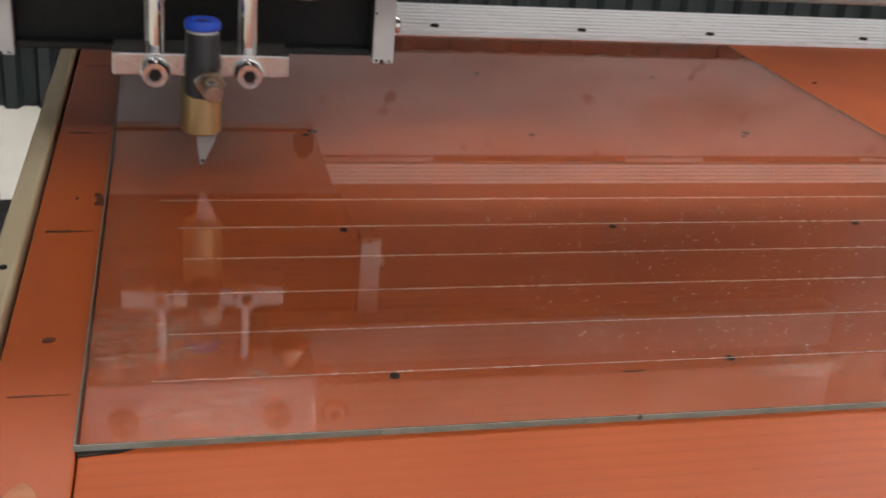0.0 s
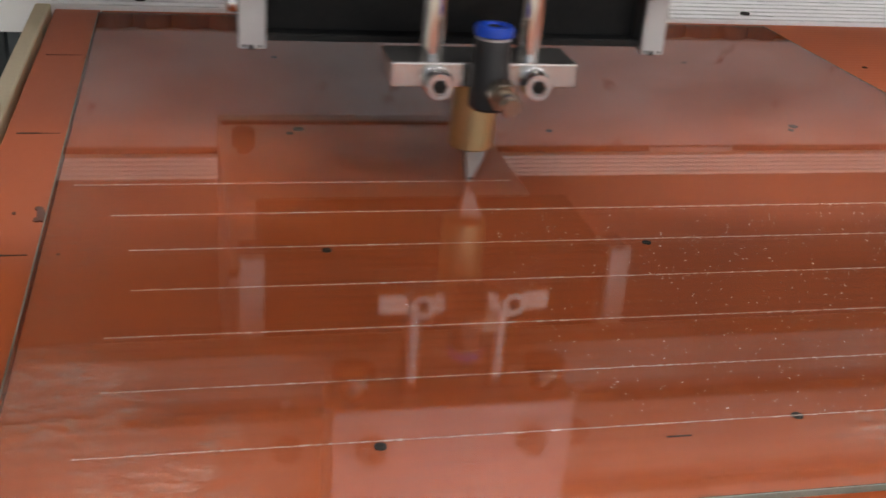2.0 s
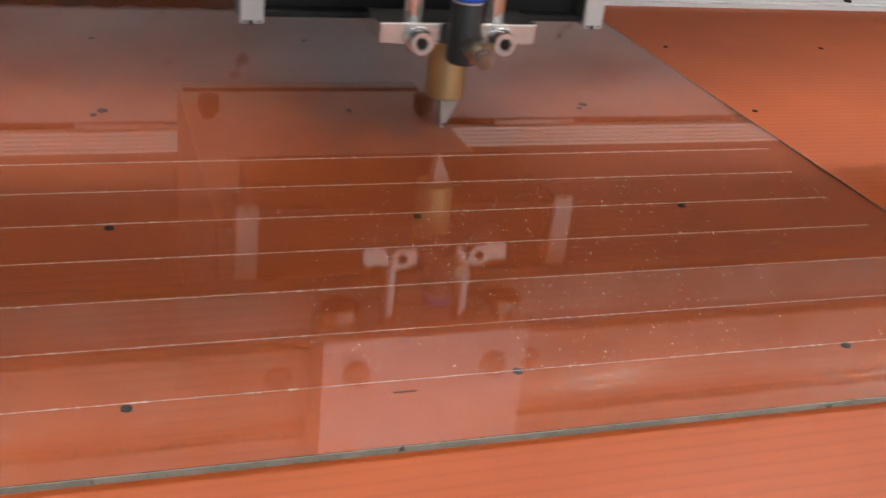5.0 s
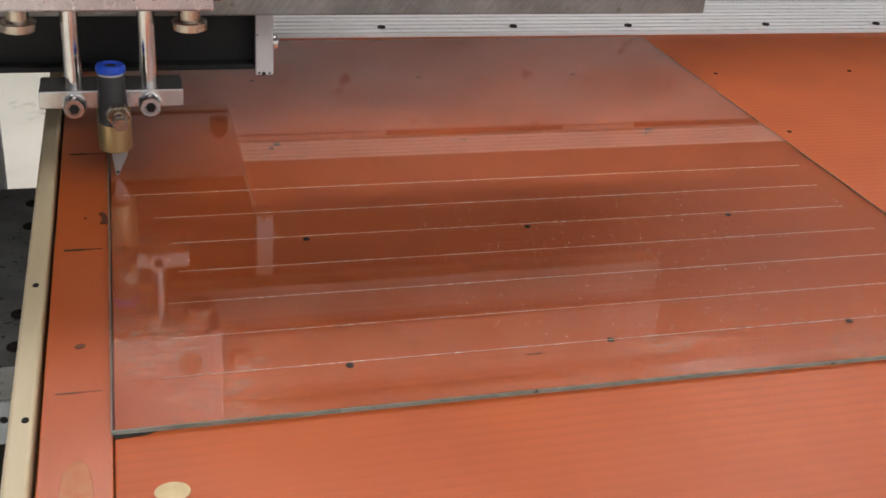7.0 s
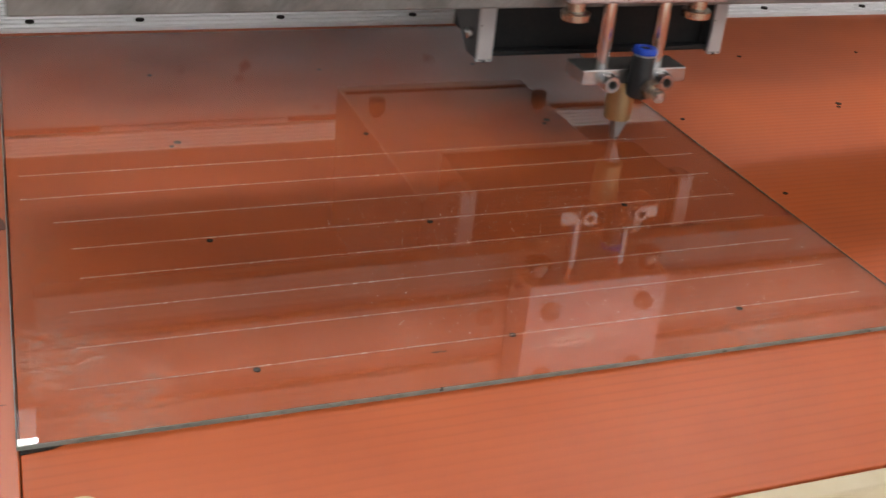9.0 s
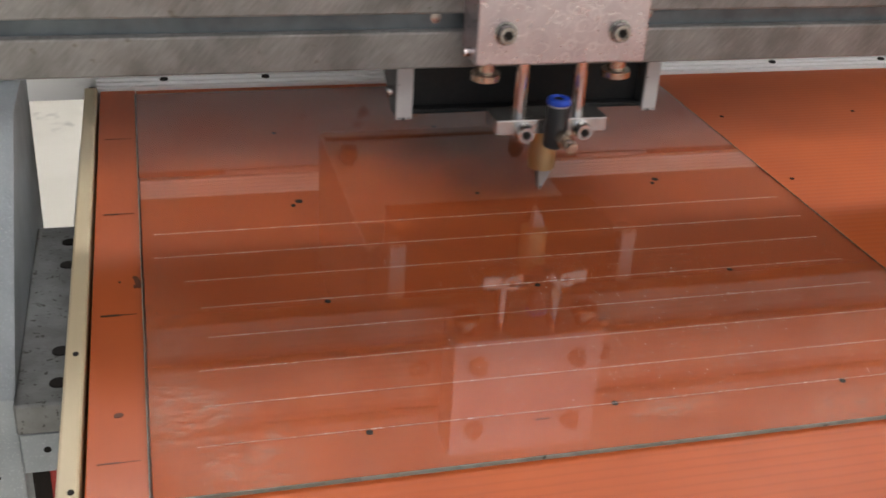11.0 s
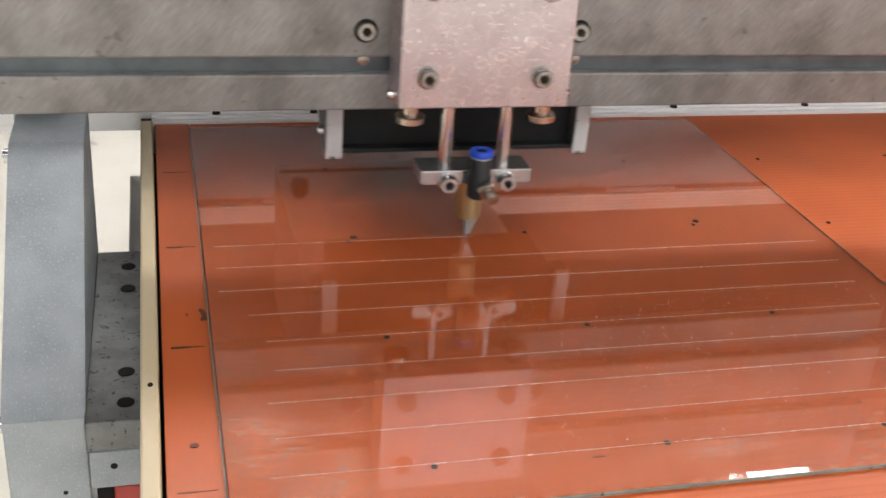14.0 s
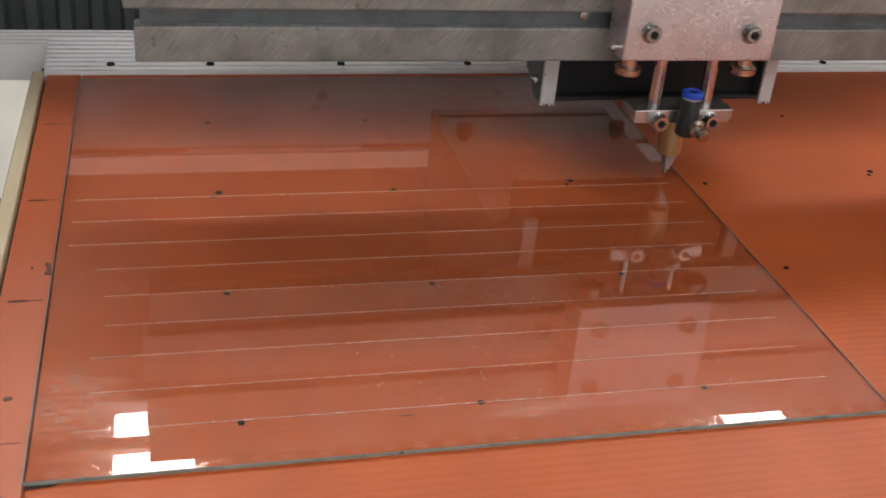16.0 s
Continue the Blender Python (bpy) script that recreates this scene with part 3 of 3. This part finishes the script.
for row, start in ((0.0487, 1.0), (0.0734, 7.0), (0.0981, 13.0)):
    for k in range(12):
        x0 = -0.074 + k * 0.0285
        piece = thing("score_piece", score_mesh(0, 0.0283, width=0.00038), M_SCORE, "fresh piece of scored line on the glass", "score line", "pieces of the fresh score lines")
        PIECES.append((piece, x0, row, start))

# ---- gantry: side leg, foot plate and rear crossbeam (moves along y) ----
gantry = empty("gantry", "grey gantry side with sloping leg and drilled foot plate", "machine gantry")
# coordinates below are relative to the tool's row
bm = bmesh.new()
prism(bm, [(-0.084, -0.042), (0.087, -0.042), (0.087, 0.047), (0.040, 0.047)], -0.1755, -0.1380, "x", 0.0006)
leg = part("leg", bm, M_LEG, gantry, "sloping leg in grey speckled paint")
bm = bmesh.new()
box(bm, -0.1752, -0.1384, -0.0832, 0.0868, -0.22, -0.0425, 0.0006)
leg_base = part("leg_base", bm, M_LEG, gantry, "upright grey base below the sloping leg")
for y, z in ((-0.098, -0.047), (0.030, 0.036)):
    bm = bmesh.new()
    turned(bm, [(0.004, 0), (0.004, 0.004), (0.003, 0.0045)], 14, Matrix.Translation((-0.1755, y + 0.02, z)) @ pose(0, 0, 0, 0, -90))
    part("bolt", bm, M_CHROME, leg)
bm = bmesh.new()
box(bm, -0.1385, -0.1122, -0.090, 0.088, -0.058, -0.042, 0.001)
foot = part("foot_plate", bm, M_FOOT, gantry, "worn steel foot plate with drilled holes")
for y in (0.067, 0.040, -0.047, -0.074):
    dot("hole", -0.1200, y, 0.0042, 0.0042, M_DARK, -0.0417, foot)
bm = bmesh.new()
box(bm, -0.1375, -0.1122, -0.089, 0.085, -0.080, -0.0585, 0.0006)
block = part("block", bm, M_LEG, gantry, "grey block under the foot plate")
bm = bmesh.new()
turned(bm, [(0.0018, 0), (0.0016, 0.0003)], 14, Matrix.Translation((-0.1265, -0.0889, -0.0675)) @ FACE_FRONT)
part("hole", bm, M_DARK, block)
bm = bmesh.new()
box(bm, -0.1360, -0.1122, -0.078, -0.074, -0.20, -0.0805)
slot = part("opening", bm, M_DARK, gantry, "dark opening below the foot plate")
bm = bmesh.new()
box(bm, -0.1275, -0.1130, -0.084, -0.0785, -0.17, -0.083, 0.001)
part("red_block", bm, M_RED, gantry, "red plastic block in the opening")
for x, y, z in ((-0.150, -0.0834, -0.085), (-0.162, -0.0834, -0.12)):
    bm = bmesh.new()
    turned(bm, [(0.0012, 0), (0.0011, 0.0003)], 12, Matrix.Translation((x, y, z)) @ FACE_FRONT)
    part("speck", bm, M_DARK, leg_base, "dark chip in the paint")
bm = bmesh.new()
box(bm, -0.178, -0.142, 0.092, 0.16, -0.10, 0.20, 0.002)
part("upright", bm, M_LEG, gantry, "grey upright behind the leg")

# ---- cutting head: beam, block, box and tool (moves along x and y) ----
head = empty("glass_cutter", "aluminium glass cutter carriage with beam, clamp block and brass tool holder", "cutting machine")
B0, B1 = 0.011, 0.024


def beam_piece(name, z0, z1, y0, y1, x0, x1, material, label, bevel=0.0012):
    bm = bmesh.new()
    box(bm, x0, x1, y0, y1, z0, z1, bevel, 2)
    return part(name, bm, material, head, label)


beam_piece("lower_beam", 0.073, 0.0925, B0, B1, -0.305, 0.2925, M_BEAM, "dull aluminium lower beam flange")
beam_piece("middle_beam", 0.1015, 0.1365, B0, B1, -0.310, 0.298, M_BEAM, "dull aluminium beam face with scratches")
beam_piece("upper_beam", 0.1475, 0.1990, B0, B1, -0.310, 0.298, M_BEAM, "dull aluminium upper beam flange")
beam_piece("groove", 0.136, 0.148, B0 + 0.006, B1 + 0.002, -0.302, 0.288, M_GROOVE, "recessed grey steel groove", 0.0003)
beam_piece("groove", 0.092, 0.102, B0 + 0.006, B1 + 0.002, -0.302, 0.288, M_GROOVE, "recessed grey steel groove", 0.0003)
for x in (-0.0585, 0.0565):
    for z in (0.1155,):
        bm = bmesh.new()
        turned(bm, [(0.0062, 0), (0.0062, 0.0004)], 24, Matrix.Translation((x, B0 + 0.0001, z)) @ FACE_FRONT)
        part("counterbore", bm, M_DARK, head, "dark counterbore")
        cap_screw(head, x, B0 - 0.0002, z, 0.0048, 0.003, 1.03)
for x in (-0.0585, 0.0575):
    bm = bmesh.new()
    turned(bm, [(0.003, 0), (0.003, 0.001), (0.0015, 0.0012)], 16, Matrix.Translation((x, B0 + 0.006, 0.0985)) @ FACE_FRONT)
    part("groove_screw", bm, M_SCREW, head)

bm = bmesh.new()
box(bm, -0.0455, 0.0445, -0.015, B0, 0.0825, 0.162, 0.001, 2)
part("clamp_block", bm, M_PLATE, head, "scraped aluminium block with swirl marks")
for x in (-0.0310, 0.0290):
    for z in (0.099, 0.1435):
        cap_screw(head, x, -0.015, z, 0.0048, 0.0048)
for x in (-0.0485, 0.0445):
    bm = bmesh.new()
    turned(bm, [(0.0024, 0), (0.0024, 0.0035), (0.0018, 0.004)], 16, Matrix.Translation((x + (0.0 if x > 0 else 0.003), -0.005, 0.087)) @ pose(0, 0, 0, 0, 90 if x > 0 else -90))
    part("side_screw", bm, M_CHROME, head)
for x in (-0.0365, 0.0345):
    m = Matrix.Translation((x, -0.004, 0.0715))
    bm = bmesh.new()
    turned(bm, [(0.0048, 0.004), (0.0048, 0.0125)], 24, m)
    knob = part("thumb_nut", bm, M_NICKEL, head, "nickel thumb nut under the block")
    bm = bmesh.new()
    turned(bm, [(0.0068, 0.0), (0.0078, 0.0006), (0.0078, 0.0038), (0.0070, 0.0045)], 44, m)
    for f in bm.faces:
        f.smooth = False
    part("knurled_rim", bm, M_NICKEL, knob)

# box below the beam: two silver cheeks with a black channel between
for s, x0, x1 in ((-1, -0.0755, -0.0665), (1, 0.0665, 0.0750)):
    # cheek sides get a darker grey than the edges, for their shade
    bm = bmesh.new()
    prism(bm, [(0.0270, 0.0408), (0.040, 0.0408), (0.085, 0.074), (0.085, 0.16), (0.0270, 0.16)], x0 + 0.0003, x1 - 0.0003, "x", 0.0006)
    cheek = part("cheek", bm, M_SIDE, head, "cheek plate with side shade in its grey")
    bm = bmesh.new()
    box(bm, x0, x1, 0.0245, 0.0268, 0.0402, 0.16, 0.0006, 2)
    part("cheek_edge", bm, M_ARM, cheek, "silver painted front edge, chipped at the bottom")
    for cx, cz, cr in ((0.2, 0.0413, 0.0007), (0.45, 0.0409, 0.0011), (0.8, 0.0412, 0.0006), (0.1, 0.060, 0.0005)):
        bm = bmesh.new()
        turned(bm, [(cr, 0), (cr * 0.8, 0.0002)], 7, Matrix.Translation((x0 + cx * (x1 - x0), 0.0246, cz)) @ FACE_FRONT)
        part("paint_chip", bm, M_DARK, cheek, "dark chip in the paint")
    bm = bmesh.new()
    turned(bm, [(0.0032, 0), (0.0032, 0.003), (0.002, 0.0036)], 16, Matrix.Translation((x0 if s < 0 else x1, 0.034, 0.0535)) @ pose(0, 0, 0, 0, 90 * s))
    part("cheek_screw", bm, M_CHROME, cheek)
bm = bmesh.new()
box(bm, -0.0663, 0.0663, 0.034, 0.084, 0.0425, 0.16)
part("channel", bm, M_BLACKM, head, "black painted channel between the cheeks")
bm = bmesh.new()
box(bm, -0.0663, 0.0663, 0.0265, 0.034, 0.0425, 0.0450, 0.0005)
part("channel_lip", bm, M_BLACKM, head, "black lip along the channel's bottom")

bm = bmesh.new()
box(bm, -0.076, 0.076, 0.0855, 0.285, 0.0755, 0.19, 0.0005)
carriage = part("carriage", bm, M_SIDE, head, "dull grey carriage body behind the channel")
bm = bmesh.new()
box(bm, -0.0758, 0.0758, 0.086, 0.2845, 0.0735, 0.0757, 0.0003)
part("underside", bm, M_UNDER, carriage, "pale aluminium plate under the carriage")
bm = bmesh.new()
box(bm, -0.0740, 0.0740, 0.266, 0.270, 0.0725, 0.0739)
part("carriage_seam", bm, M_DARK, carriage, "dark seam across the underside")
for x in (-0.064, 0.064):
    bm = bmesh.new()
    turned(bm, [(0.0052, 0.0605), (0.0060, 0.0612), (0.0060, 0.0700), (0.0035, 0.0705), (0.0035, 0.0742)], 28, Matrix.Translation((x, 0.222, 0)))
    part("rubber_foot", bm, M_RUBBER, carriage, "brown rubber knob under the carriage")

# the tool slide, which lifts
bm = bmesh.new()
box(bm, -0.0305, 0.0305, -0.011, 0.009, 0.0385, 0.0465, 0.0006, 2)
slide = part("clamp_bar", bm, M_BAR, head, "bright steel clamp bar")
for x in (-0.0160, 0.0160):
    bm = bmesh.new()
    turned(bm, [(0.0039, 0.0445), (0.0039, 0.11)], 32, Matrix.Translation((x, -0.002, 0)))
    part("guide_rod", bm, M_CHROME, slide, "polished steel guide rod")
    cap_screw(slide, x, -0.011, 0.0405, 0.0046, 0.0065, 1.1, M_CHROME)
bm = bmesh.new()
turned(bm, [(0.0066, 0.0150), (0.0073, 0.0156), (0.0074, 0.022), (0.0074, 0.0385)], 40)
part("tool_holder", bm, M_BRASS, slide, "round brass tool holder")
bm = bmesh.new()
prism(bm, [(-0.0022, 0.0155), (0.0050, 0.0155), (0.0050, 0.0128), (0.0006, GT + 0.0009), (0.0001, GT + 0.0003), (-0.0007, GT + 0.0006), (-0.0009, GT + 0.0014)], -0.0026, 0.0030, "y", 0.0002)
part("wheel_tip", bm, M_CARBIDE, slide, "grey wedge-shaped cutting wheel shank")
bm = bmesh.new()
turned(bm, [(0.0006, 0), (0.0006, 0.0005)], 10, Matrix.Translation((0.0002, -0.0026, 0.0042)) @ FACE_FRONT)
part("wheel_pin", bm, M_DARK, slide)
fy = -0.0165
bm = bmesh.new()
turned(bm, [(0.0052, 0.0335), (0.0062, 0.0345), (0.0062, 0.046), (0.0058, 0.047), (0.0058, 0.0555), (0.0054, 0.0562)], 32, Matrix.Translation((0, fy, 0)))
fit_body = part("air_fitting", bm, M_BLACK, slide, "black plastic elbow air fitting")
bm = bmesh.new()
turned(bm, [(0.0056, 0.0560), (0.0056, 0.0568)], 32, Matrix.Translation((0, fy, 0)))
part("collar", bm, M_ARM, fit_body, "pale grey collar")
bm = bmesh.new()
turned(bm, [(0.0046, 0.0566), (0.0062, 0.0572), (0.0063, 0.0590), (0.0056, 0.0602), (0.0036, 0.0604), (0.0029, 0.0596)], 32, Matrix.Translation((0, fy, 0)))
part("release_ring", bm, M_BLUE, fit_body, "blue plastic release ring")
bm = bmesh.new()
turned(bm, [(0.0026, 0), (0.0026, 0.00005)], 24, Matrix.Translation((0, fy, 0.05965)))
part("tube_hole", bm, M_DARK, fit_body, "open tube socket")
m = Matrix.Translation((0.0015, fy - 0.002, 0.0415)) @ pose(0, 0, 0, 100, 0, 6)
bm = bmesh.new()
turned(bm, [(0.0048, 0), (0.0052, 0.0006), (0.0052, 0.0042), (0.0047, 0.0048)], 6, m @ Matrix.Translation((0, 0, 0.004)))
for f in bm.faces:
    f.smooth = False
part("lock_nut", bm, M_NICKEL, slide, "nickel hexagon lock nut")
bm = bmesh.new()
turned(bm, [(0.0024, 0.004), (0.0024, 0.0108), (0.0032, 0.0110), (0.0034, 0.0150), (0.0030, 0.0156)], 24, m)
part("adjuster", bm, M_NICKEL, slide, "nickel adjusting screw")

# ---- what moves ----
TRACK = [(0, -0.0464), (0.25, -0.0746), (0.5, -0.0883), (0.8, -0.0858), (1, -0.088), (1.25, -0.063), (1.5, -0.036), (2, 0.0539),
         (2.5, 0.1401), (3, 0.2306), (3.25, 0.2591), (3.5, 0.2698), (3.75, 0.274), (4, 0.2742), (4.25, 0.2562), (4.5, 0.219), (5,
         0.1279), (5.5, 0.0487), (6, -0.0377), (6.25, -0.0634), (6.5, -0.0747), (6.9, -0.0763), (7.1, -0.0739), (7.25, -0.0604),
         (7.5, -0.023), (8, 0.0628), (8.5, 0.1473), (9, 0.2322), (9.25, 0.2617), (9.5, 0.2714), (9.75, 0.2745), (10, 0.2712),
         (10.25, 0.2523), (10.5, 0.2144), (11, 0.1307), (11.5, 0.0384), (12, -0.0477), (12.25, -0.0697), (12.5, -0.0764), (12.8,
         -0.0784), (13, -0.0766), (13.25, -0.0595), (13.5, -0.0211), (14, 0.0636), (14.5, 0.148), (15, 0.2318), (15.25, 0.2592),
         (15.5, 0.2629), (15.75, 0.2737), (16, 0.2659)]


def row_at(t):
    """The gantry's row: it stays while the tool scores and goes on by a step on the way back."""
    n = math.floor((t - 3.5) / 6)
    done = min(1.0, max(0.0, (t - 3.5 - 6 * n) / 2.05))
    return 0.0487 + STEP * (n + done)


def motions():
    walk(head, [(t, pose(x, row_at(t), 0)) for t, x in TRACK])
    walk(gantry, [(t, pose(0, row_at(t), 0)) for t, x in TRACK])
    lifts = [(0.0, 0.005), (0.6, 0.005), (0.95, 0.0)]
    for n in range(3):
        lifts += [(6 * n + 3.6, 0.0), (6 * n + 3.8, 0.005)]
    lifts += [(6.6, 0.005), (6.95, 0.0), (12.2, 0.005), (12.45, 0.0)]
    lifts.sort()
    walk(slide, [(t, pose(0, 0, z)) for t, z in lifts] + [(16.0, pose(0, 0, 0.005))])
    for piece, x0, row, start in PIECES:
        at = start + 0.32 + (x0 + 0.05) / 0.176
        low, high = pose(x0, row, -0.003), pose(x0, row, GT + 0.0001)
        walk(piece, [(0.0, low), (at - 0.06, low), (at + 0.1, high), (16.0, high)])


motions()
